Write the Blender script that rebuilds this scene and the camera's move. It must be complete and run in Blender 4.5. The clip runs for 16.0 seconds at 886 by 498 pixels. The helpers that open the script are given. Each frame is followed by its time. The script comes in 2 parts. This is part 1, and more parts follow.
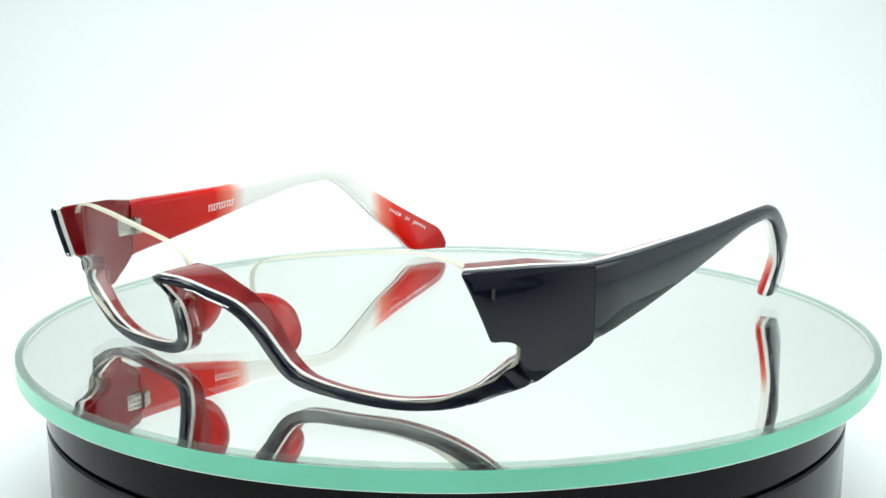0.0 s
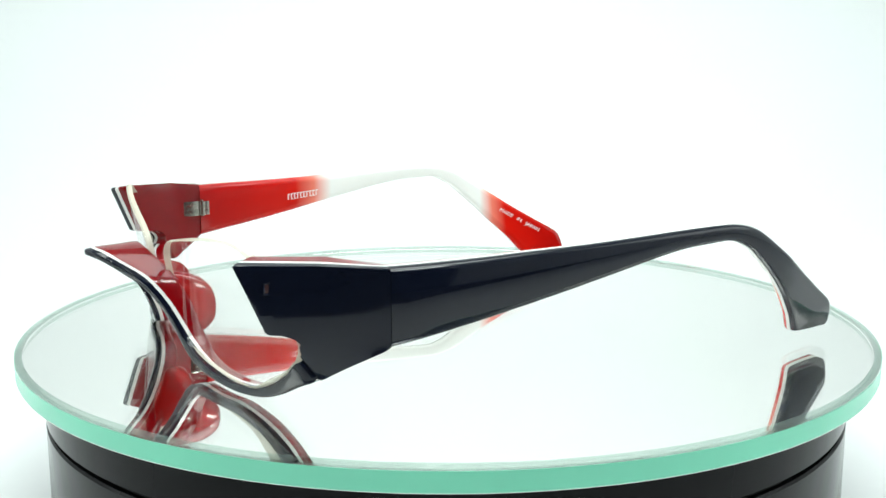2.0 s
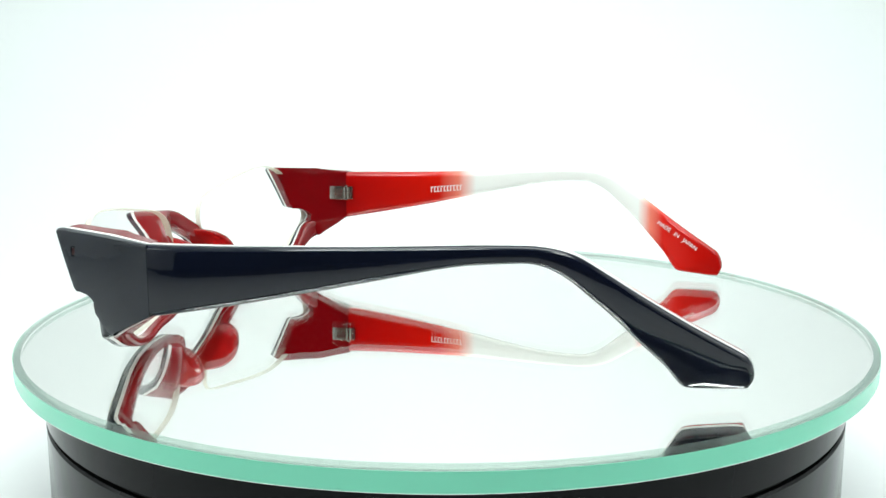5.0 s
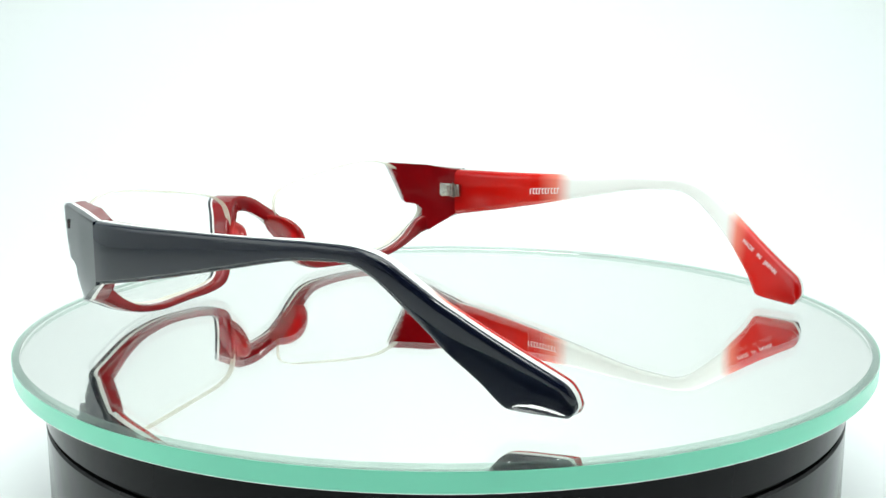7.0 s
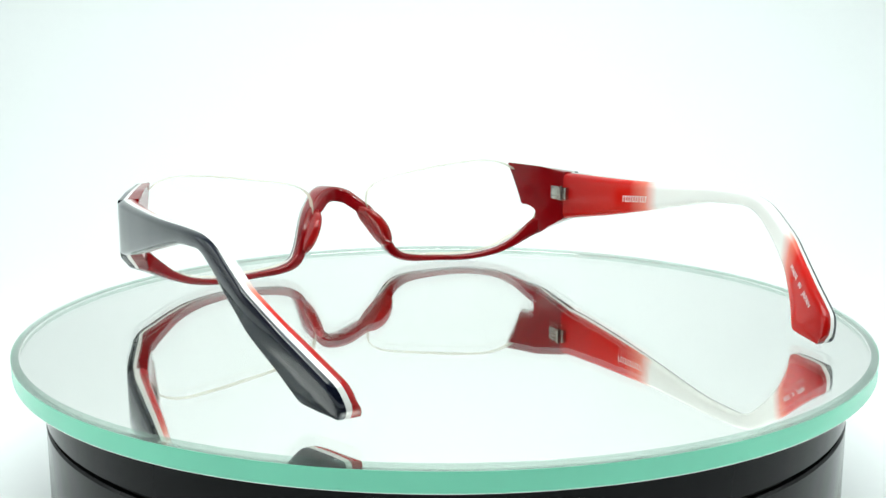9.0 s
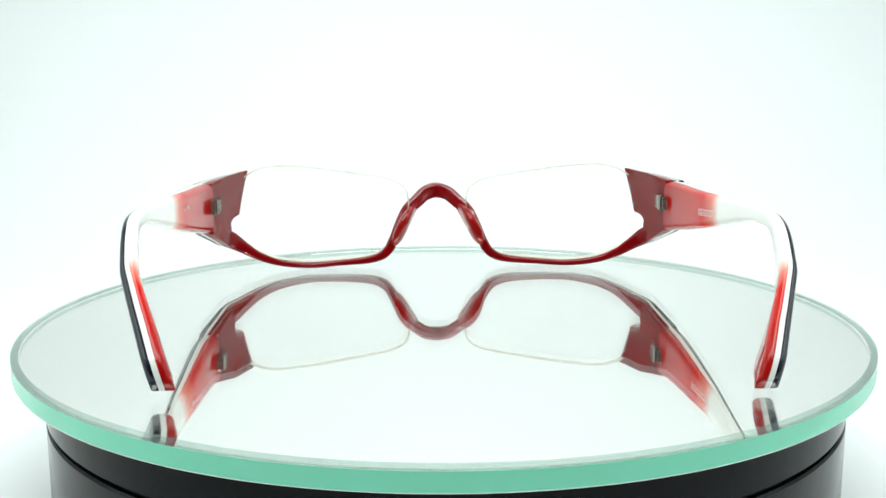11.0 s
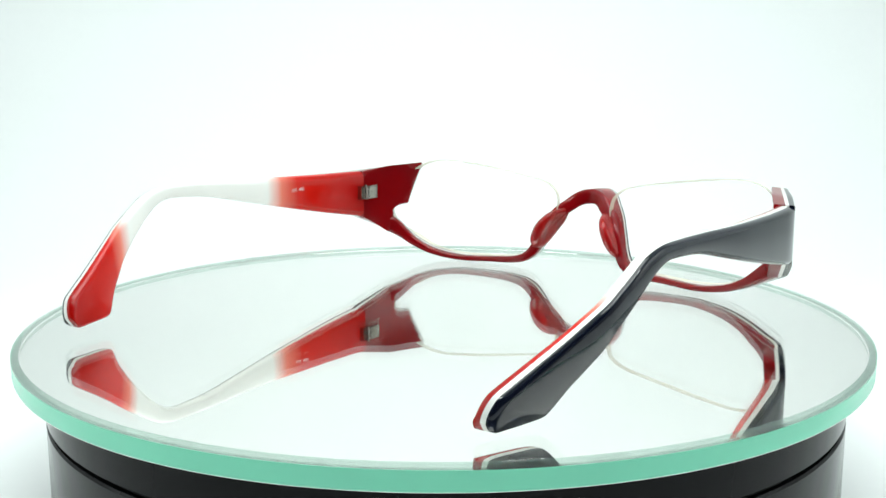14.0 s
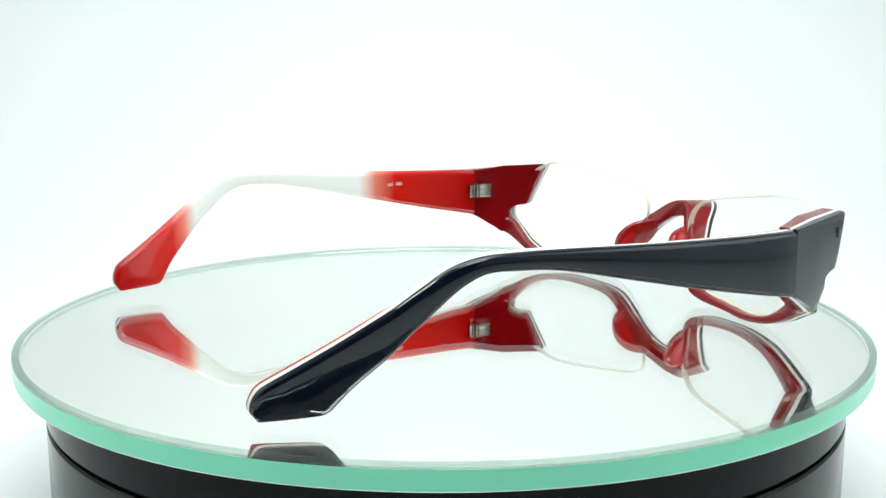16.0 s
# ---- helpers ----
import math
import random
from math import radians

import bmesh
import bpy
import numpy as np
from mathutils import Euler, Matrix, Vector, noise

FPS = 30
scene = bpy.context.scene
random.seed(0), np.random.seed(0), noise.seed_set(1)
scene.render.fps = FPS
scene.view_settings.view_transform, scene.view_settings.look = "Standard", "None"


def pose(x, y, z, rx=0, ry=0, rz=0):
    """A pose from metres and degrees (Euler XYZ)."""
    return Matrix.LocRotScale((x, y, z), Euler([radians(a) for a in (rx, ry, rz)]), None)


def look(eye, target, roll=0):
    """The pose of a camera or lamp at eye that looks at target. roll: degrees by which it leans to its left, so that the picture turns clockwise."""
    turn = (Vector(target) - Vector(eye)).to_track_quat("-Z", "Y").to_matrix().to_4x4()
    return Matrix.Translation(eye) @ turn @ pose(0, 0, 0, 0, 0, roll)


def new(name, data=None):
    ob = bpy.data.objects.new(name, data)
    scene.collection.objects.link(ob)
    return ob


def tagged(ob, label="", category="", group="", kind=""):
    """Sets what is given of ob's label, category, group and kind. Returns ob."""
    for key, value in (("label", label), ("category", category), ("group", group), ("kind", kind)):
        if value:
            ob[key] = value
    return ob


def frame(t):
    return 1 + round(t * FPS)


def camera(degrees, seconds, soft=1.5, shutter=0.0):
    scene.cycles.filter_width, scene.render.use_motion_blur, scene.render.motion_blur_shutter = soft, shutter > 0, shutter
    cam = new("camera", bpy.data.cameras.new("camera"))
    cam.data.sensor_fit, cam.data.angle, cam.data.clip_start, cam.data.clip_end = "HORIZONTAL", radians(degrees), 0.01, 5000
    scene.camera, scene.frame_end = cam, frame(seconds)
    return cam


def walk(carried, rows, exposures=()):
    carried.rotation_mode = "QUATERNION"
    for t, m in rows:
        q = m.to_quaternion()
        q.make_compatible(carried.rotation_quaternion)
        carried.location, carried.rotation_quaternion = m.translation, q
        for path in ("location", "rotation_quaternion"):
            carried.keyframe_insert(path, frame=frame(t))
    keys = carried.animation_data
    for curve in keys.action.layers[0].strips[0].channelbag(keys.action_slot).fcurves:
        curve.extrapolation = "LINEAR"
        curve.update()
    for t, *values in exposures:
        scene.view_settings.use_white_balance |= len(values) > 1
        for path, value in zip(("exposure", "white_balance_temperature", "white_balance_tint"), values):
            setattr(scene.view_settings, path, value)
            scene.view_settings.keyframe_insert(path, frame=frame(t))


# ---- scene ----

MM = 0.001

# ---- camera: stands still on a tripod in front of the turntable ----
cam = camera(44.516, 16.0)
EYE = Vector((0.0, -287.95, 69.98)) * MM
TILT, YAW = radians(10.176), radians(-0.134)
AIM = EYE + Vector((math.sin(YAW), math.cos(YAW) * math.cos(TILT), -math.sin(TILT)))
ROLL = -0.092
walk(cam, [(0.0, look(EYE, AIM, ROLL)), (16.0, look(EYE, AIM, ROLL))],
     [(0.0, -0.07), (2.0, 0.0), (7.5, 0.0), (9.0, -0.06), (12.0, -0.08), (16.0, -0.08)])


# ---- light: a white photo tent with a bright top ----
world = bpy.data.worlds.new("world")
world.use_nodes = True
world.node_tree.nodes["Background"].inputs["Color"].default_value = (0.93, 1.0, 1.0, 1)
world.node_tree.nodes["Background"].inputs["Strength"].default_value = 0.1
scene.world = world


def area_lamp(name, eye, target, size_x, size_y, watts, colour=(1, 1, 1)):
    data = bpy.data.lights.new(name, "AREA")
    data.shape, data.size, data.size_y = "RECTANGLE", size_x, size_y
    data.energy, data.color = watts, colour
    ob = new(name, data)
    ob.matrix_world = look(eye, target)
    return ob


COOL = (0.925, 1.0, 0.975)
area_lamp("led_panel_top", (0, -0.02, 0.66), (0, -0.0199, 0), 0.6, 0.3, 3.0, COOL)
area_lamp("led_bar_left", (-0.2, -0.26, 0.52), (0, 0.0, 0), 0.22, 0.05, 1.1, COOL)
area_lamp("led_bar_right", (0.2, -0.26, 0.52), (0, 0.0, 0), 0.22, 0.05, 1.1, COOL)
# unseen fill lamps, added at both sides to brighten the sweep
area_lamp("side_fill_left", (-0.66, -0.05, 0.35), (0, 0.1, 0), 0.5, 0.5, 1.12, COOL)
area_lamp("side_fill_right", (0.66, -0.05, 0.35), (0, 0.1, 0), 0.5, 0.5, 1.12, COOL)


# ---- materials ----
def material(name, colour, rough=0.4, metal=0.0, coat=0.0, transmission=0.0, ior=1.5, bump=0.0, bump_scale=400.0, vary=0.08):
    m = bpy.data.materials.new(name)
    m.use_nodes = True
    nt = m.node_tree
    b = nt.nodes["Principled BSDF"]
    b.inputs["Roughness"].default_value = rough
    b.inputs["Metallic"].default_value = metal
    b.inputs["IOR"].default_value = ior
    b.inputs["Coat Weight"].default_value = coat
    b.inputs["Coat Roughness"].default_value = 0.03
    b.inputs["Transmission Weight"].default_value = transmission
    tc = nt.nodes.new("ShaderNodeTexCoord")
    n = nt.nodes.new("ShaderNodeTexNoise")
    n.inputs["Scale"].default_value, n.inputs["Detail"].default_value = bump_scale, 5.0
    nt.links.new(tc.outputs["Object"], n.inputs["Vector"])
    mix = nt.nodes.new("ShaderNodeMix")
    mix.data_type = "RGBA"
    mix.inputs["A"].default_value = (*[c * (1 - vary) for c in colour], 1)
    mix.inputs["B"].default_value = (*[min(1, c * (1 + vary)) for c in colour], 1)
    nt.links.new(n.outputs["Fac"], mix.inputs["Factor"])
    nt.links.new(mix.outputs["Result"], b.inputs["Base Color"])
    if bump:
        bm_node = nt.nodes.new("ShaderNodeBump")
        bm_node.inputs["Strength"].default_value, bm_node.inputs["Distance"].default_value = bump, 0.0002
        nt.links.new(n.outputs["Fac"], bm_node.inputs["Height"])
        nt.links.new(bm_node.outputs["Normal"], b.inputs["Normal"])
    return m


def temple_inner_material(name, fade_front, fade_tip):
    """Red acetate that fades into milky white in the middle of the temple; stops in metres along the temple."""
    m = material(name, (0.6, 0.01, 0.01), 0.08, ior=1.4)
    nt = m.node_tree
    b = nt.nodes["Principled BSDF"]
    tc = nt.nodes.new("ShaderNodeTexCoord")
    sep = nt.nodes.new("ShaderNodeSeparateXYZ")
    nt.links.new(tc.outputs["Object"], sep.inputs["Vector"])
    span = nt.nodes.new("ShaderNodeMapRange")
    span.inputs["From Min"].default_value, span.inputs["From Max"].default_value = -0.05, 0.08
    nt.links.new(sep.outputs["Y"], span.inputs["Value"])
    ramp = nt.nodes.new("ShaderNodeValToRGB")
    nt.links.new(span.outputs["Result"], ramp.inputs["Fac"])
    red, pink, milk = (0.60, 0.008, 0.003, 1), (0.80, 0.20, 0.14, 1), (0.90, 0.91, 0.88, 1)

    def at(y):
        return (y + 50) / 130
    stops = [(0.0, (0.36, 0.003, 0.003, 1)), (at(fade_front - 6.5), red), (at(fade_front), pink), (at(fade_front + 6), milk),
             (at(fade_tip - 4), milk), (at(fade_tip), pink), (at(fade_tip + 4), red), (1.0, (0.27, 0.003, 0.003, 1))]
    els = ramp.color_ramp.elements
    els[0].position, els[0].color = stops[0]
    els[1].position, els[1].color = stops[-1]
    for pos, col in stops[1:-1]:
        e = els.new(pos)
        e.color = col
    nt.links.new(ramp.outputs["Color"], b.inputs["Base Color"])
    b.inputs["Subsurface Weight"].default_value = 0.0
    return m


def clear_sheet(name, tint, facing_gloss, grazing_gloss=0.5):
    """Clear glass or plastic: lets light pass, with a mirror gloss that grows towards grazing view."""
    m = bpy.data.materials.new(name)
    m.use_nodes = True
    nt = m.node_tree
    nt.nodes.clear()
    out = nt.nodes.new("ShaderNodeOutputMaterial")
    mix = nt.nodes.new("ShaderNodeMixShader")
    clear = nt.nodes.new("ShaderNodeBsdfTransparent")
    clear.inputs["Color"].default_value = (*tint, 1)
    gloss = nt.nodes.new("ShaderNodeBsdfGlossy")
    gloss.inputs["Roughness"].default_value = 0.0
    weight = nt.nodes.new("ShaderNodeLayerWeight")
    weight.inputs["Blend"].default_value = 0.5
    power = nt.nodes.new("ShaderNodeMath")
    power.operation = "POWER"
    power.inputs[1].default_value = 5.0
    nt.links.new(weight.outputs["Facing"], power.inputs[0])
    scale = nt.nodes.new("ShaderNodeMath")
    scale.operation = "MULTIPLY_ADD"
    scale.inputs[1].default_value, scale.inputs[2].default_value = grazing_gloss, facing_gloss
    nt.links.new(power.outputs["Value"], scale.inputs[0])
    nt.links.new(scale.outputs["Value"], mix.inputs["Fac"])
    nt.links.new(clear.outputs["BSDF"], mix.inputs[1])
    nt.links.new(gloss.outputs["BSDF"], mix.inputs[2])
    nt.links.new(mix.outputs["Shader"], out.inputs["Surface"])
    return m


NAVY = material("navy_acetate", (0.004, 0.006, 0.015), 0.06, ior=1.5, vary=0.25, bump=0.10, bump_scale=45)
WHITE = material("white_acetate", (0.82, 0.82, 0.79), 0.15, vary=0.02)
RED = material("red_acetate", (0.30, 0.003, 0.006), 0.05, transmission=0.4, ior=1.45, vary=0.25, bump=0.6, bump_scale=110)
RED_PAD = material("clear_red_acetate", (0.60, 0.012, 0.012), 0.04, transmission=0.6, ior=1.48, vary=0.15, bump=0.3, bump_scale=150)
TEMPLE_RED_R = temple_inner_material("faded_red_acetate_a", -13.0, 52.8)
TEMPLE_RED_L = temple_inner_material("faded_red_acetate_b", -10.5, 53.5)
STEEL = material("hinge_steel", (0.44, 0.42, 0.38), 0.22, metal=1.0, bump=0.1, bump_scale=900)
DARK_STEEL = material("dark_rivet", (0.05, 0.02, 0.02), 0.3, metal=0.5)
LENS_EDGE = material("lens_edge", (0.88, 0.84, 0.69), 0.35, vary=0.03)
LENS_EDGE.node_tree.nodes["Principled BSDF"].inputs["Alpha"].default_value = 0.5
INK = material("white_ink", (0.85, 0.82, 0.80), 0.5, vary=0.02)
LENS = clear_sheet("lens_plastic", (0.995, 0.996, 0.993), 0.012)
GLASS = clear_sheet("plate_glass", (0.997, 1.0, 0.997), 0.04)
MIRROR = material("mirror_silver", (0.985, 0.982, 0.958), 0.008, metal=1.0, vary=0.01)
GREEN_EDGE = material("green_glass_edge", (0.22, 0.78, 0.54), 0.25, coat=0.2, vary=0.06, bump_scale=60)
BEVEL_EDGE = clear_sheet("ground_glass_bevel", (0.83, 0.90, 0.87), 0.08, 0.9)
BLACK = material("black_gloss_plastic", (0.006, 0.006, 0.007), 0.14, ior=1.2, vary=0.2, bump=0.05, bump_scale=60)
GROOVE = material("groove_shadow_plastic", (0.004, 0.004, 0.004), 0.6)
PAPER = material("white_backdrop_paper", (0.90, 0.93, 0.93), 0.9, vary=0.01, bump=0.05, bump_scale=300)
DARK_CLOTH = material("dark_front_cloth", (0.02, 0.02, 0.022), 0.9, vary=0.1, bump=0.2, bump_scale=900)
DUST = material("grey_dust", (0.55, 0.60, 0.60), 0.9)
FABRIC = material("white_tent_fabric", (0.88, 0.90, 0.90), 0.95, vary=0.02, bump=0.2, bump_scale=900)


# ---- mesh helpers ----
def part(name, bm, mat, parent=None, label="", smooth=35):
    bmesh.ops.recalc_face_normals(bm, faces=bm.faces)
    me = bpy.data.meshes.new(name)
    bm.to_mesh(me)
    bm.free()
    me.materials.append(mat)
    if smooth:
        me.shade_smooth()
        me.set_sharp_from_angle(angle=radians(smooth))
    ob = new(name, me)
    if parent:
        ob.parent = parent
    return tagged(ob, label=label)


def spline(keys, steps):
    """Catmull-Rom through rows of numbers, with that many steps for each stretch."""
    k = np.array(keys, float)
    k = np.vstack([2 * k[0] - k[1], k, 2 * k[-1] - k[-2]])
    out = []
    for i in range(1, len(k) - 2):
        for s in range(steps):
            u = s / steps
            a, b, c, d = k[i - 1:i + 3]
            out.append(0.5 * (2 * b + (c - a) * u + (2 * a - 5 * b + 4 * c - d) * u ** 2 + (3 * b - a - 3 * c + d) * u ** 3))
    out.append(k[-2])
    return np.array(out)


def closed_spline(keys, steps):
    k = np.array(keys, float)
    n = len(k)
    out = []
    for i in range(n):
        a, b, c, d = k[i - 1], k[i], k[(i + 1) % n], k[(i + 2) % n]
        for s in range(steps):
            u = s / steps
            out.append(0.5 * (2 * b + (c - a) * u + (2 * a - 5 * b + 4 * c - d) * u ** 2 + (3 * b - a - 3 * c + d) * u ** 3))
    return np.array(out)


def loft(rings, bm=None):
    """A closed skin over rings of points in millimetres, with capped ends."""
    bm = bm or bmesh.new()
    rows = [[bm.verts.new(Vector(p) * MM) for p in r] for r in rings]
    n = len(rows[0])
    for a, b in zip(rows, rows[1:]):
        for i in range(n):
            bm.faces.new((a[i], a[(i + 1) % n], b[(i + 1) % n], b[i]))
    bm.faces.new(rows[0])
    bm.faces.new(rows[-1])
    return bm


def layer_ring(corner, a0, a1, round0, round1):
    """A ring between the depths a0 and a1 of a section; corner(depth, side) gives its points, side -1 to 1.
    round0 and round1 are the rounded edges' sizes (depth, share of the side) at both ends."""
    pts = []
    for depth, way, (rd, rs) in ((a0, 1, round0), (a1, -1, round1)):
        arc = []
        for k in range(5):
            ang = radians(22.5 * k)
            arc.append((depth + way * rd * (1 - math.sin(ang)), 1 - rs * (1 - math.cos(ang))))
        if not rd:
            arc = [(depth, 1.0)] * 5
            arc = [(depth, 1.0), (depth, 0.5)]
        if way == 1:
            seq = [(d, -s) for d, s in arc] + [(d, s) for d, s in reversed(arc)]
        else:
            seq = [(d, s) for d, s in arc] + [(d, -s) for d, s in reversed(arc)]
        pts += [corner(d, s) for d, s in seq]
    return pts


def box(bm, x0, x1, y0, y1, z0, z1, bevel=0.0):
    """A box in millimetres with bevelled edges."""
    made = bmesh.ops.create_cube(bm, size=1.0)["verts"]
    for v in made:
        v.co = Vector(((x0 + x1) / 2 + v.co.x * (x1 - x0), (y0 + y1) / 2 + v.co.y * (y1 - y0), (z0 + z1) / 2 + v.co.z * (z1 - z0))) * MM
    if bevel:
        edges = list({e for v in made for e in v.link_edges})
        bmesh.ops.bevel(bm, geom=edges, offset=bevel * MM, segments=2, affect="EDGES", profile=0.5)
    return bm


def turned(profile, segments=160):
    """A body of revolution about z from a closed profile of (radius, z) in millimetres."""
    bm = bmesh.new()
    rows = []
    for k in range(segments):
        c, s = math.cos(2 * math.pi * k / segments), math.sin(2 * math.pi * k / segments)
        rows.append([bm.verts.new(Vector((r * c, r * s, z)) * MM) for r, z in profile])
    n = len(profile)
    for k in range(segments):
        a, b = rows[k], rows[(k + 1) % segments]
        for i in range(n):
            bm.faces.new((a[i], a[(i + 1) % n], b[(i + 1) % n], b[i]))
    return bm


# ---- the tent: backdrop sweep, sides, top, and an added dark front ----
def backdrop():
    bm = bmesh.new()
    prof = [(-380, -46), (250, -46)]
    prof += [(250 + 170 * math.sin(radians(a)), -46 + 170 - 170 * math.cos(radians(a))) for a in range(6, 91, 6)]
    prof += [(420, 700)]
    rows = [[bm.verts.new(Vector((x, y, z)) * MM) for y, z in prof] for x in (-700, 700)]
    for i in range(len(prof) - 1):
        bm.faces.new((rows[0][i], rows[0][i + 1], rows[1][i + 1], rows[1][i]))
    ob = part("backdrop", bm, PAPER)
    mod = ob.modifiers.new("thickness", "SOLIDIFY")
    mod.thickness, mod.offset = 0.001, -1
    return tagged(ob, "seamless white paper backdrop sweep", "backdrop", kind="structure")


backdrop()
tagged(part("table", box(bmesh.new(), -700, 700, -700, 430, -60, -47.2), DARK_CLOTH), "dark table top under the paper", "table", kind="structure")
for nm, dims, mat, text in (("wall_left", (-712, -702, -700, 430, -46, 700), FABRIC, "white fabric side of the photo tent"),
                            ("wall_right", (702, 712, -700, 430, -46, 700), FABRIC, "white fabric side of the photo tent"),
                            ("ceiling", (-700, 700, -700, 430, 702, 712), FABRIC, "white fabric top of the photo tent"),
                            # added out of view in place of a dark room, darkens the acetate's reflections
                            ("unseen_front_cloth", (-700, 700, -712, -702, -46, 700), DARK_CLOTH, "unseen dark cloth added behind the camera for dark reflections")):
    tagged(part(nm, box(bmesh.new(), *dims), mat), text, "tent wall", kind="structure")


# ---- turntable: black base and mirror plate of green-edged glass ----
def turntable_base():
    ob = tagged(new("turntable_base"), "glossy black round plastic turntable base on white paper", "turntable")
    R = 103.3
    part("drum", turned([(1, -44), (R, -44), (R + 0.5, -43), (R + 0.5, -18.3), (R, -17.8), (1, -17.8)]), BLACK, ob)
    part("groove", turned([(1, -17.8), (R - 1.2, -17.8), (R - 1.2, -16.8), (1, -16.8)]), GROOVE, ob, "dark recessed groove")
    part("top_collar", turned([(1, -16.8), (R, -16.8), (R + 0.5, -16.3), (R + 0.5, -7.6), (R, -7.1), (1, -7.1)]), BLACK, ob)
    part("foot_pad", turned([(60, -45.9), (80, -45.9), (80, -44), (60, -44)], 64), GROOVE, ob, "black rubber foot ring")
    part("spindle", turned([(1, -7.1), (20, -7.1), (20, -5.3), (1, -5.3)], 48), BLACK, ob)
    return ob


def turntable_plate():
    ob = tagged(new("mirror_plate"), "round mirror plate of thick glass with green edge", "turntable plate")
    R = 110.3
    part("glass", turned([(0.01, 0), (R - 1.75, 0), (R - 1.72, -0.03), (R - 1.72, -1.25), (0.01, -1.25)], 220), GLASS, ob, smooth=20)
    part("bevel", turned([(R - 1.7, 0.0), (R, -0.45), (R, -0.9), (R - 1.7, -0.9)], 220), BEVEL_EDGE, ob, "ground grey-green bevel", smooth=20)
    part("edge", turned([(R - 0.2, -0.98), (R, -0.94), (R, -4.7), (R - 0.2, -5.1)], 220), GREEN_EDGE, ob, "pale green glass edge", smooth=20)
    part("mirror_backing", turned([(0.01, -1.2), (R - 1.9, -1.2), (R - 1.6, -0.98), (R - 0.24, -0.96), (R - 0.24, -5.2), (0.01, -5.2)], 220), MIRROR, ob, "silver mirror backing", smooth=20)
    for child in ob.children:
        child.location = (0.00055, -0.0001, 0)
    return ob


turntable_base()
plate = turntable_plate()


# ---- eyeglasses: laminated acetate, navy outside, white core, red inside ----
def outer_x(y):
    """Plan of the frame's outer face along the top edge."""
    return float(np.interp(y, [-76.5, -54, -51, -48.9, -46, -42, -30, -10, 10, 25, 35, 45, 52, 62, 75, 80],
                           [65.8, 75.1, 76.3, 77.0, 77.6, 78.0, 78.4, 78.8, 78.7, 78.2, 77.6, 76.7, 75.6, 72.0, 66.6, 64.6]))


def droop(sx, y):
    """One temple hangs a little lower than the other."""
    return float(np.interp(y, [-49, -18, 10, 80], [0.3, 0.7, 0.8, 1.6])) if sx < 0 else 0.0


def temple_x(sx, y, z):
    """The tip leans inwards towards its lower edge; one temple is bent a little more than the other."""
    lean = float(np.interp(y, [38, 62], [0.0, 0.28]))
    bend = float(np.interp(y, [10, 42, 52, 78], [0.0, 0.9, 0.9, -0.2])) if sx < 0 else 0.0
    return outer_x(y) + bend - lean * max(0.0, 29.6 - 0.636 * (y - 47) - z)


def thick(y):
    return float(np.interp(y, [-47, -22, -10, 20, 35, 52, 66, 80], [6.3, 5.2, 4.2, 3.6, 3.6, 4.0, 4.7, 4.8]))


def lens_y(x, z):
    return -78 + 0.0018 * x * x + 0.165 * (33 - z) + 0.06 * max(0.0, x - 60) ** 1.5


glasses = tagged(new("eyeglasses"), "half-rim eyeglasses of navy, white and red acetate on mirror plate", "eyeglasses")

# rim and bridge: x, front y, z, height in front, height behind, depth, turn of the depth direction in degrees
RIM = [(0, -93.2, 24.9, 1.2, 5.0, 13, 0), (4, -90.8, 24.0, 1.3, 4.9, 11.8, 0), (7.3, -86.6, 21.3, 1.7, 4.6, 10, 0),
       (10.5, -82.5, 18.2, 2.2, 4.4, 8.2, 0), (13, -79, 13.5, 2.6, 3.6, 7.1, 0), (15.3, -76.3, 8, 2.8, 3.4, 5.9, 0),
       (18, -74.7, 4.2, 2.8, 3.0, 5.5, 0), (23, -73.8, 2.3, 2.4, 2.4, 4.8, 0), (33, -72.8, 1.5, 1.9, 1.9, 4.8, 0),
       (44, -70.4, 1.3, 1.9, 1.9, 4.9, 8), (54, -68.1, 2.8, 2.2, 2.2, 4.9, 18), (61.0, -66.4, 5.4, 2.8, 2.8, 5, 28),
       (65.6, -65.6, 8.1, 3.8, 3.8, 5.4, 34), (68.8, -64.9, 10.0, 4.8, 4.8, 5.7, 40), (70.4, -63.5, 11.2, 5.4, 5.4, 5.5, 43), (71.2, -61.6, 12.0, 4.8, 4.8, 4.6, 44)]


def rim_rings(a0, a1, round0, round1):
    half = np.array(RIM, float)
    left = half[:0:-1].copy()
    left[:, 0] *= -1
    left[:, 6] *= -1
    rows = spline(np.vstack([left, half]), 6)
    rings = []
    for i, (x, y, z, hf, hb, depth, turn) in enumerate(rows):
        lo, hi = rows[max(0, i - 1)], rows[min(len(rows) - 1, i + 1)]
        tangent = Vector(hi[:3] - lo[:3])
        d = Vector((-math.sin(radians(turn)), math.cos(radians(turn)), 0))
        flat = Vector((x, y, z))
        n = d.cross(tangent).normalized()
        n = -n
        end1 = depth + a1 if a1 <= 0 else a1
        crown = 0.5 * max(0.0, 1 - abs(x) / 16)

        def corner(a, s, flat=flat, d=d, n=n, depth=depth, hf=hf, hb=hb):
            h = hf + (hb - hf) * a / depth
            return flat + d * a + n * (s * h / 2 - 0.25 * max(0.0, h - hf) + crown * max(0.0, s) * math.sin(math.pi * min(1.0, a / depth)) ** 0.8)
        rings.append(layer_ring(corner, a0, end1, round0, round1))
    return rings


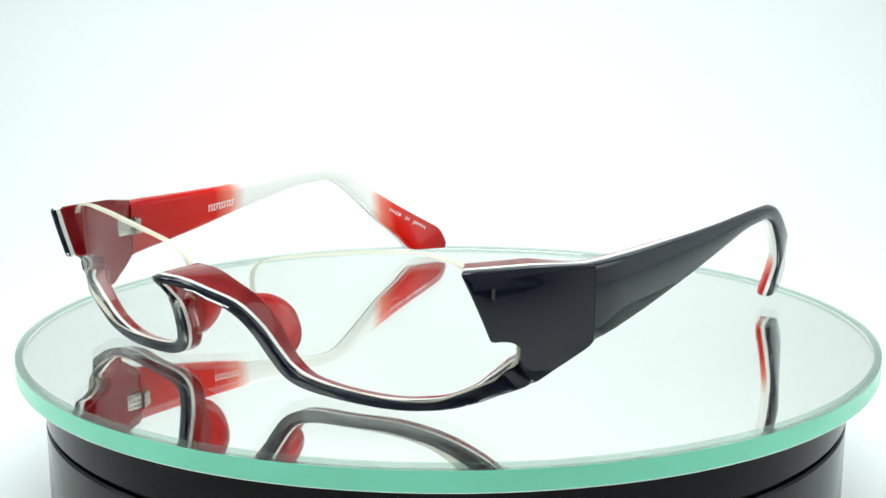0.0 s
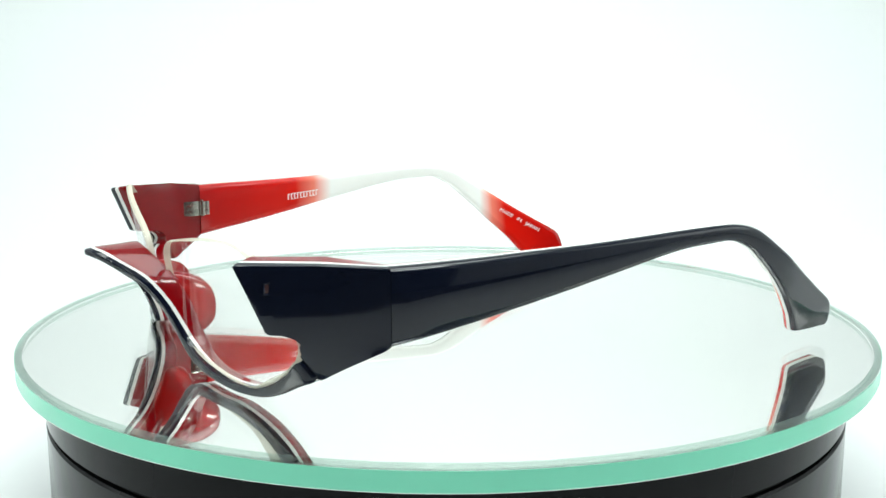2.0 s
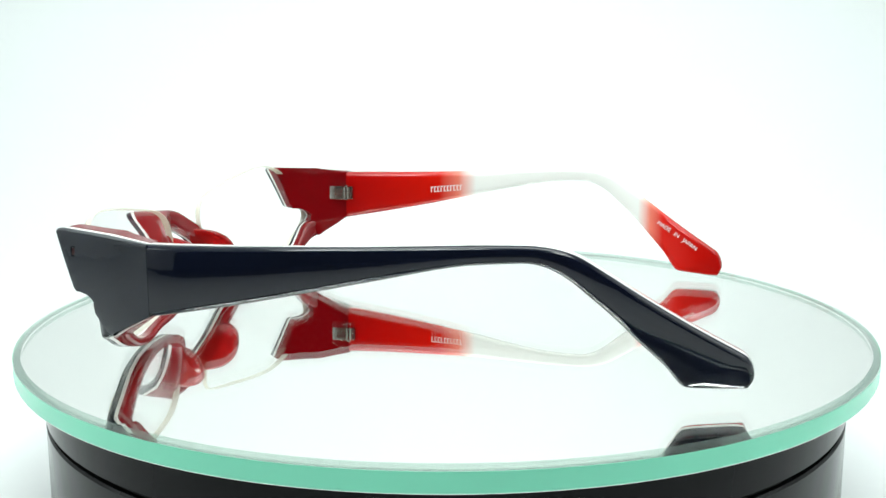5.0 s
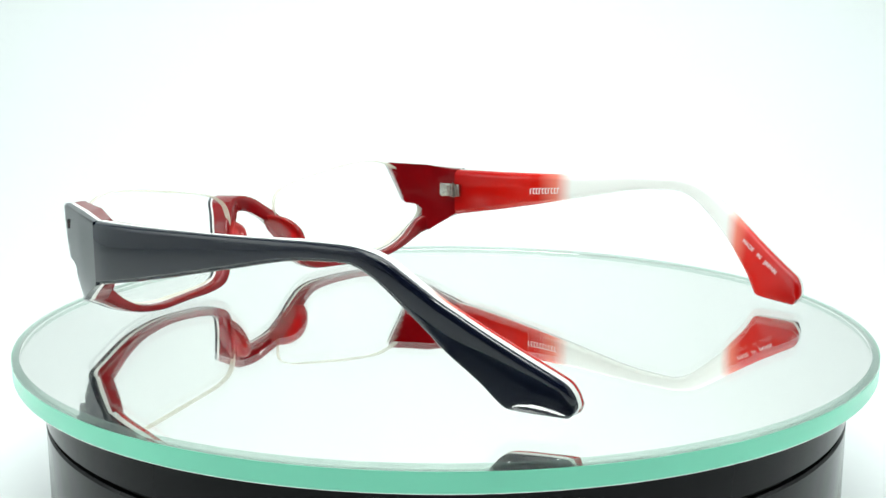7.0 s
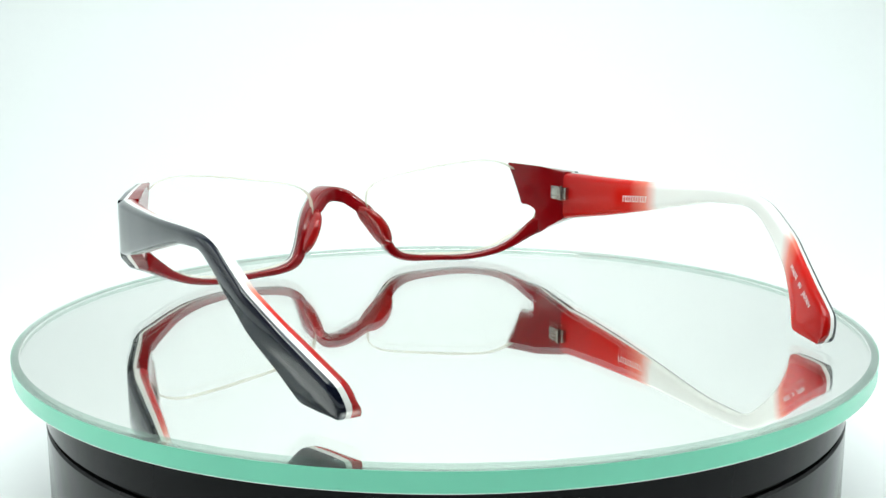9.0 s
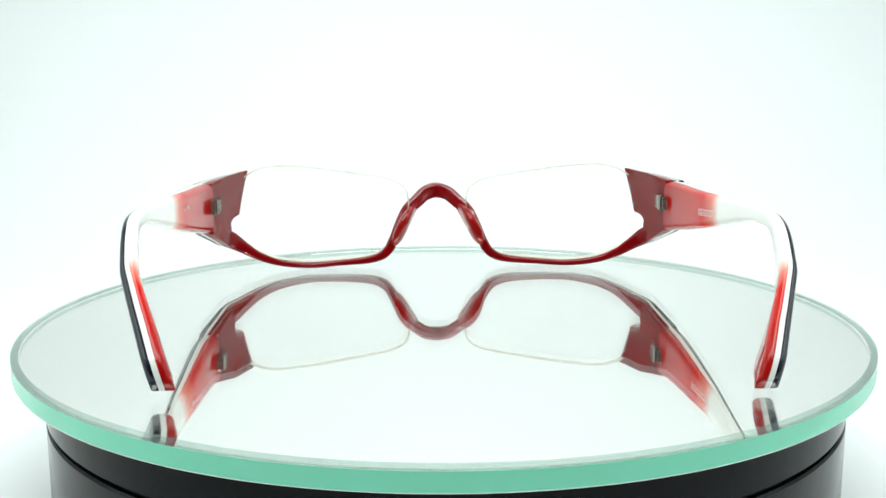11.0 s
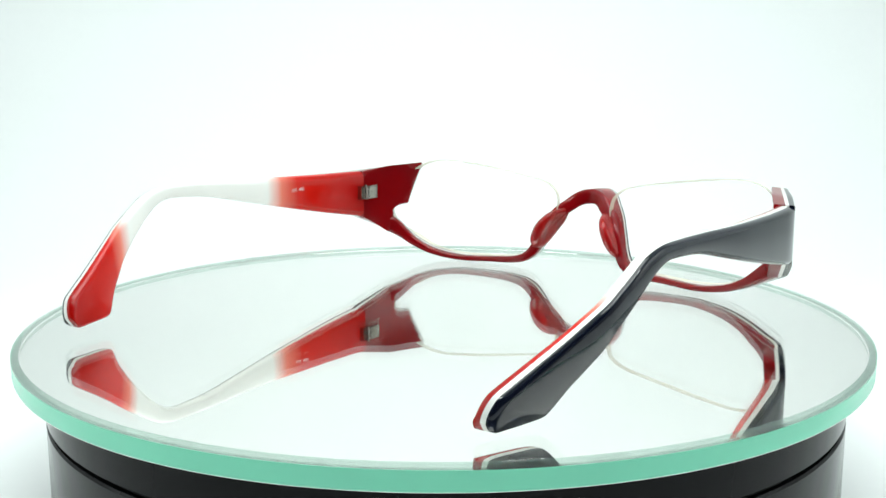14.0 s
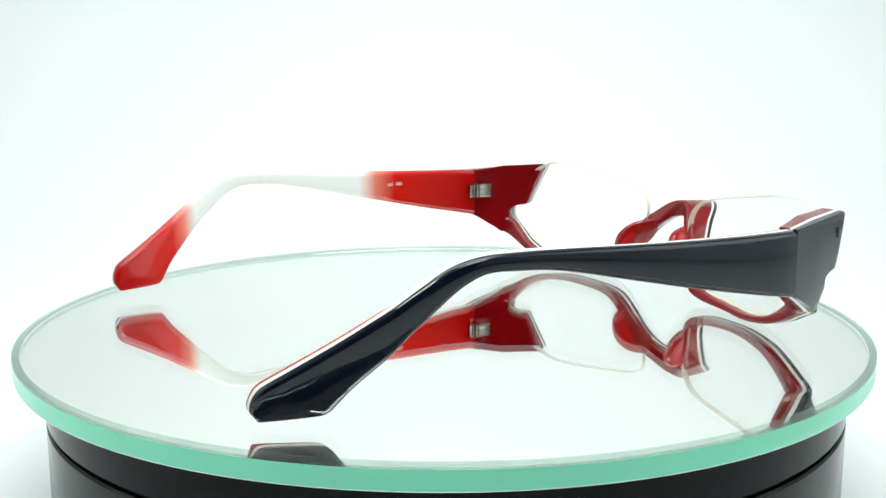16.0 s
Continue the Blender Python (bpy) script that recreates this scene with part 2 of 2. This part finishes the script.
front = part("front_frame", loft(rim_rings(0.0, 1.5, (0.5, 0.4), (0, 0))), NAVY, glasses, "glossy navy front layer of rims and bridge")
part("white_layer", loft(rim_rings(1.51, 2.4, (0, 0), (0, 0))), WHITE, front, "thin white middle layer")
part("red_layer", loft(rim_rings(2.41, 0, (0, 0), (1.1, 0.6))), RED, front, "glossy red inner layer")


def end_piece(sx):
    """A wide plate with a rounded notch over the arm of the rim: its outline on the outer face, in y and z."""
    arm = spline([(-48.95, 15.2), (-53, 13.4), (-57.8, 11.1), (-61.6, 9.0)], 4)
    notch = spline([(-65.2, 13.9), (-64.5, 15.3), (-64.9, 16.5), (-66.4, 17.7), (-68.5, 18.3), (-70.7, 18.4)], 4)
    outline = [(-76.4, 31.3), (-76.0, 31.8), (-62, 31.4), (-48.95, 30.8)] + [tuple(q) for q in arm] + [tuple(q) for q in notch] + [(-71.2, 18.8)]

    def plate(f0, f1, edge):
        bm = bmesh.new()
        loops = []
        for a in (f0, f1):
            row = []
            for y, z in outline:
                back = float(np.interp(y, [-76, -64, -54, -48.9], [0.84, 0.74, 0.32, 0.0]))
                rise = 0.15 * a * min(1.0, (-48.9 - y) / 14) if z > 30 else 0.0
                row.append(bm.verts.new(Vector((sx * (outer_x(y) - math.sqrt(1 - back * back) * a), y + back * a, z + rise)) * MM))
            loops.append(row)
        n = len(outline)
        for i in range(n):
            bm.faces.new((loops[0][i], loops[0][(i + 1) % n], loops[1][(i + 1) % n], loops[1][i]))
        faces = [bm.faces.new(loops[0]), bm.faces.new(loops[1])]
        if edge:
            side, size = edge
            bmesh.ops.bevel(bm, geom=[e for e in faces[side].edges if not all(v.co.y > -0.0491 for v in e.verts)], offset=size * MM, segments=4, affect="EDGES", profile=0.5)
        for k in range(14):
            geom = list(bm.verts) + list(bm.edges) + list(bm.faces)
            bmesh.ops.bisect_plane(bm, geom=geom, plane_co=(0, 0, (10.4 + 1.5 * k) * MM), plane_no=(0, 0, 1), dist=1e-6)
        for k in range(11):
            geom = list(bm.verts) + list(bm.edges) + list(bm.faces)
            bmesh.ops.bisect_plane(bm, geom=geom, plane_co=(0, (-74.1 + 2.4 * k) * MM, 0), plane_no=(0, 1, 0), dist=1e-6)
        for v in bm.verts:
            v.co.x += sx * 0.0006 * (1 - ((v.co.z - 0.0215) / 0.0105) ** 2) * min(1.0, max(0.0, (-v.co.y - 0.0489) / 0.012))
        return bm
    ob = part("end_piece", plate(0, 1.6, (0, 0.55)), NAVY, glasses, "wide glossy navy end piece")
    part("white_layer", plate(1.605, 2.6, None), WHITE, ob, "white middle layer")
    part("red_layer", plate(2.605, 5.8, (1, 0.4)), RED, ob, "red inner layer")
    bm = bmesh.new()
    x = outer_x(-70.4) + 0.3
    for dz0, dz1, dy0, dy1 in ((-1.2, -0.9, -0.7, 0.7), (0.9, 1.2, -0.7, 0.7), (-0.9, 0.9, -0.7, -0.4), (-0.9, 0.9, 0.4, 0.7)):
        box(bm, sx * x - 0.25, sx * x + 0.25, -70.4 + dy0, -70.4 + dy1, 27.3 + dz0, 27.3 + dz1, 0.05)
    part("rivet_frame", bm, NAVY, ob)
    part("rivet", box(bmesh.new(), sx * x - 0.22, sx * x + 0.22, -70.75, -70.05, 26.5, 28.1, 0.08), DARK_STEEL, ob, "small dark rivet")
    return ob


# temple side profile: y and z of the top edge, y and z of the bottom edge
TEMPLE = [(-48.85, 30.8, -48.85, 15.2), (-40, 31.0, -40, 16.8), (-30, 31.2, -30, 18.7), (-18, 31.6, -18, 21.2), (-0.5, 32.2, -0.5, 25.0),
          (16.4, 32.8, 16.4, 28.6), (27.5, 33.1, 27, 29.6), (34.5, 32.9, 33, 29.6), (40.5, 31.4, 38, 27.6), (46, 28.2, 43, 23.7),
          (53, 23.6, 48.5, 18.7), (60, 18.9, 53.5, 13.4), (67, 14.5, 58, 8.7), (72.5, 11.2, 60.6, 5.2), (74.6, 9.8, 61.6, 4.0),
          (75.6, 8.4, 63, 3.3), (76.2, 6.6, 68, 3.0), (76.2, 5.0, 73, 2.9), (75.4, 3.7, 74.6, 3.1)]


def temple(sx, inner):
    rows = spline(TEMPLE, 4)

    def rings(f0, f1, round0, round1):
        out = []
        for yt, zt, yb, zb in rows:
            half = math.hypot(yt - yb, zt - zb) / 2

            def corner(a, s, yt=yt, zt=zt, yb=yb, zb=zb, half=half):
                u = (1 - s) / 2
                y = yt + (yb - yt) * u
                z = zt + (zb - zt) * u - droop(sx, y) + 0.7 * a * max(0.0, s) * min(1.0, max(0.0, y / 20))
                t = thick(y)
                return (sx * (temple_x(sx, y, zt + (zb - zt) * u) + min(0.6, 0.07 * half) * (1 - s * s) * (1 - a) * min(1.0, (y + 50) / 12) - a * t), y, z)
            r0, r1 = ((r[0], min(0.5, r[1] / half)) for r in (round0, round1))
            out.append(layer_ring(corner, f0, f1, r0, r1))
        return out
    ob = part("temple", loft(rings(0, 0.31, (0.27, 1.3), (0, 0))), NAVY, glasses, "glossy navy temple arm with hockey-stick tip")
    part("white_layer", loft(rings(0.312, 0.56, (0, 0), (0, 0))), WHITE, ob, "white middle layer")
    part("inner_layer", loft(rings(0.562, 1.0, (0, 0), (0.38, 2.0))), inner, ob, "red inner layer fading to milky white", smooth=65)
    # barrel hinge on the inner side
    xh = outer_x(-49) - 6.3
    bm = bmesh.new()
    box(bm, sx * (xh + 1.0), sx * (xh - 1.3), -54.4, -49.6, 21.4, 25.9, 0.25)
    for z0, z1 in ((22.0, 22.5), (23.4, 23.9), (24.8, 25.3)):
        box(bm, sx * (xh - 1.2), sx * (xh - 1.7), -53.6, -49.8, z0, z1, 0.12)
    hinge = part("hinge", bm, STEEL, glasses, "polished steel barrel hinge")
    for k in range(3):
        bm = bmesh.new()
        ret = bmesh.ops.create_cone(bm, cap_ends=True, segments=24, radius1=1.15 * MM, radius2=1.15 * MM, depth=1.3 * MM)
        bmesh.ops.bevel(bm, geom=[e for e in bm.edges if len(e.link_faces) == 2 and e.calc_face_angle() > 1.0], offset=0.18 * MM, segments=2, affect="EDGES")
        bmesh.ops.translate(bm, verts=bm.verts, vec=Vector((sx * (xh - 0.9), -48.6, 22.2 + 1.45 * k)) * MM)
        part("knuckle", bm, STEEL, hinge)
    bm = bmesh.new()
    ret = bmesh.ops.create_cone(bm, cap_ends=True, segments=16, radius1=0.55 * MM, radius2=0.5 * MM, depth=5.0 * MM)
    bmesh.ops.translate(bm, verts=bm.verts, vec=Vector((sx * (xh - 0.9), -48.6, 23.8)) * MM)
    part("pin", bm, STEEL, hinge)
    bm = bmesh.new()
    box(bm, sx * (xh + 1.6), sx * (xh - 0.9), -48.2, -46.3, 21.5, 25.8, 0.25)
    part("leaf", bm, STEEL, hinge)
    return ob


end_r, end_l = end_piece(1), end_piece(-1)
temple_r, temple_l = temple(1, TEMPLE_RED_R), temple(-1, TEMPLE_RED_L)

LENS_OUTLINE = [(62.6, 31.4), (55.3, 33.7), (44.2, 33.2), (34.8, 32), (25.4, 30.5), (15.9, 28.6), (11.1, 25.9), (9.6, 21.8), (10.6, 16.5),
                (13.6, 9.2), (18.6, 4.8), (25, 3.0), (34, 2.3), (43.8, 2.1), (53.1, 3.5), (61, 7.2), (66.8, 10.4), (70.4, 14.6), (70.2, 19.5), (67, 26)]


def lens(sx):
    outline = closed_spline(LENS_OUTLINE, 5)
    mid = np.array((38.0, 17.5))
    bm = bmesh.new()
    skins = []
    for off in (-0.75, 0.75):
        rings = []
        for f in (1.0, 0.8, 0.6, 0.4, 0.2):
            ring = []
            for p in outline:
                x, z = mid + (p - mid) * f
                ring.append(bm.verts.new(Vector((sx * x, lens_y(x, z) + off, z)) * MM))
            rings.append(ring)
        centre = bm.verts.new(Vector((sx * mid[0], lens_y(*mid) + off, mid[1])) * MM)
        n = len(outline)
        for a, b in zip(rings, rings[1:]):
            for i in range(n):
                bm.faces.new((a[i], a[(i + 1) % n], b[(i + 1) % n], b[i]))
        for i in range(n):
            bm.faces.new((rings[-1][i], rings[-1][(i + 1) % n], centre))
        skins.append(rings[0])
    for i in range(n):
        bm.faces.new((skins[0][i], skins[0][(i + 1) % n], skins[1][(i + 1) % n], skins[1][i]))
    ob = part("lens", bm, LENS, glasses, "clear plastic half-eye lens")
    ob.visible_shadow = False
    rings = []
    for p in np.vstack([outline, outline[:1]]):
        d = (p - mid) / np.linalg.norm(p - mid)
        inner, outer = p - d * 0.5, p + d * 0.12
        rings.append([(sx * q[0], lens_y(*q) + off, q[1]) for q, off in ((inner, -0.8), (outer, -0.35), (outer, 0.8), (p - d * 0.1, 0.8))])
    part("lens_edge", loft(rings), LENS_EDGE, ob, "cream edge of the lens", smooth=50)
    return ob


lens(1), lens(-1)


def nose_pad(sx):
    keys = spline([(-77.5, 20.4, 14.0, 10.4, 3.0), (-73.5, 20.0, 7.6, 11.4, 3.9), (-70.6, 19.4, 6.8, 12.0, 4.2), (-68.4, 18.2, 7.8, 12.4, 3.9), (-66.8, 16.4, 9.8, 12.7, 3.0), (-66.2, 14.6, 12.0, 12.8, 1.4)], 4)
    rings = []
    for y, zt, zb, xm, t in keys:
        ring = []
        for k in range(20):
            ang = 2 * math.pi * k / 20
            c, s = math.cos(ang), math.sin(ang)
            z = (zt + zb) / 2 + (zt - zb) / 2 * (abs(s) ** 0.8) * (1 if s > 0 else -1)
            x = xm + t / 2 * (abs(c) ** 0.8) * (1 if c > 0 else -1) - 0.42 * (z - 13)
            ring.append((sx * x, y, z))
        rings.append(ring)
    return part("nose_pad", loft(rings), RED_PAD, glasses, "clear red nose pad", smooth=60)


nose_pad(1), nose_pad(-1)


# ---- specks added on the paper sweep for dust in the camera: x in millimetres and the angle up the curve
def dust_speck(x, angle, size):
    bm = bmesh.new()
    ret = bmesh.ops.create_icosphere(bm, subdivisions=1, radius=1.0)
    rng = random.Random(int(x))
    for v in ret["verts"]:
        v.co = Vector((v.co.x * size, v.co.y * 0.15, v.co.z * size * 0.8)) * rng.uniform(0.75, 1.15) * MM
    up = radians(angle)
    ob = part("dust_speck", bm, DUST)
    ob.matrix_world = pose(x * MM, (250 + 169.9 * math.sin(up)) * MM, (124 - 169.9 * math.cos(up)) * MM, angle - 90)
    return tagged(ob, "tiny pale grey speck on backdrop paper, standing in for camera dust", "dust", group="dust on the backdrop")


for place in ((-72.0, 77.7, 1.3), (140.9, 64.6, 1.3), (218.1, 60.1, 0.9), (-40.1, 67.2, 0.9), (222.0, 35.4, 1.2)):
    dust_speck(*place)


# ---- writing on the temples: letters laid onto the inner face ----
def writing(name, text, size, sx, y0, z0, slant, stretch, parent):
    cu = bpy.data.curves.new(name, "FONT")
    cu.body, cu.size = text, size
    cu.align_x, cu.align_y = "CENTER", "CENTER"
    flat = new(name, cu)
    me = bpy.data.meshes.new_from_object(flat)
    bpy.data.objects.remove(flat)
    bm = bmesh.new()
    bm.from_mesh(me)
    c, sn = math.cos(radians(slant)), math.sin(radians(slant))
    for v in bm.verts:
        u, w = v.co.x * stretch, v.co.y
        y, z = y0 - sx * (u * c - w * sn), z0 + u * sn + w * c
        x = temple_x(sx, y, z + droop(sx, y)) - thick(y) - 0.2
        v.co = Vector((sx * x, y, z)) * MM
    return part(name, bm, INK, parent, "small white lettering", smooth=0)


writing("colour_number", "col. 441", 1.9, 1, -19.5, 27.3, 0, 0.9, temple_r)
writing("origin_mark", "MADE   IN   JAPAN", 1.75, -1, 62.2, 12.9, -31, 1.0, temple_l)
bm = bmesh.new()
for k in range(10):
    y = -19.8 + 1.09 * k
    x, z = outer_x(y) - thick(y), 25.0 + 0.09 * k
    box(bm, -(x + 0.1), -(x - 0.05), y, y + 0.3, z - 0.95, z + 0.95)
    box(bm, -(x + 0.1), -(x - 0.05), y + 0.3, y + 0.8, z + 0.65, z + 0.95)
    if k % 3:
        box(bm, -(x + 0.1), -(x - 0.05), y + 0.3, y + 0.8, z - 0.95, z - 0.65)
part("maker_mark", bm, INK, temple_l, "row of small white bars", smooth=0)


for ob in glasses.children_recursive:
    for v in ob.data.vertices:
        v.co.x -= 0.001


def motions():
    rows_plate, rows_glasses = [], []
    for k in range(17):
        deg = -(12.6924 * k + 1.3667 * k * (k - 16) / 64 + 0.3833 * k * (k - 16) * (k - 8) / 512)
        rows_plate.append((float(k), pose(0, 0, 0, 0, 0, deg)))
        rows_glasses.append((float(k), pose(0, 0, 0, 0, 0, deg - 38.8)))
    walk(plate, rows_plate)
    walk(glasses, rows_glasses)


motions()
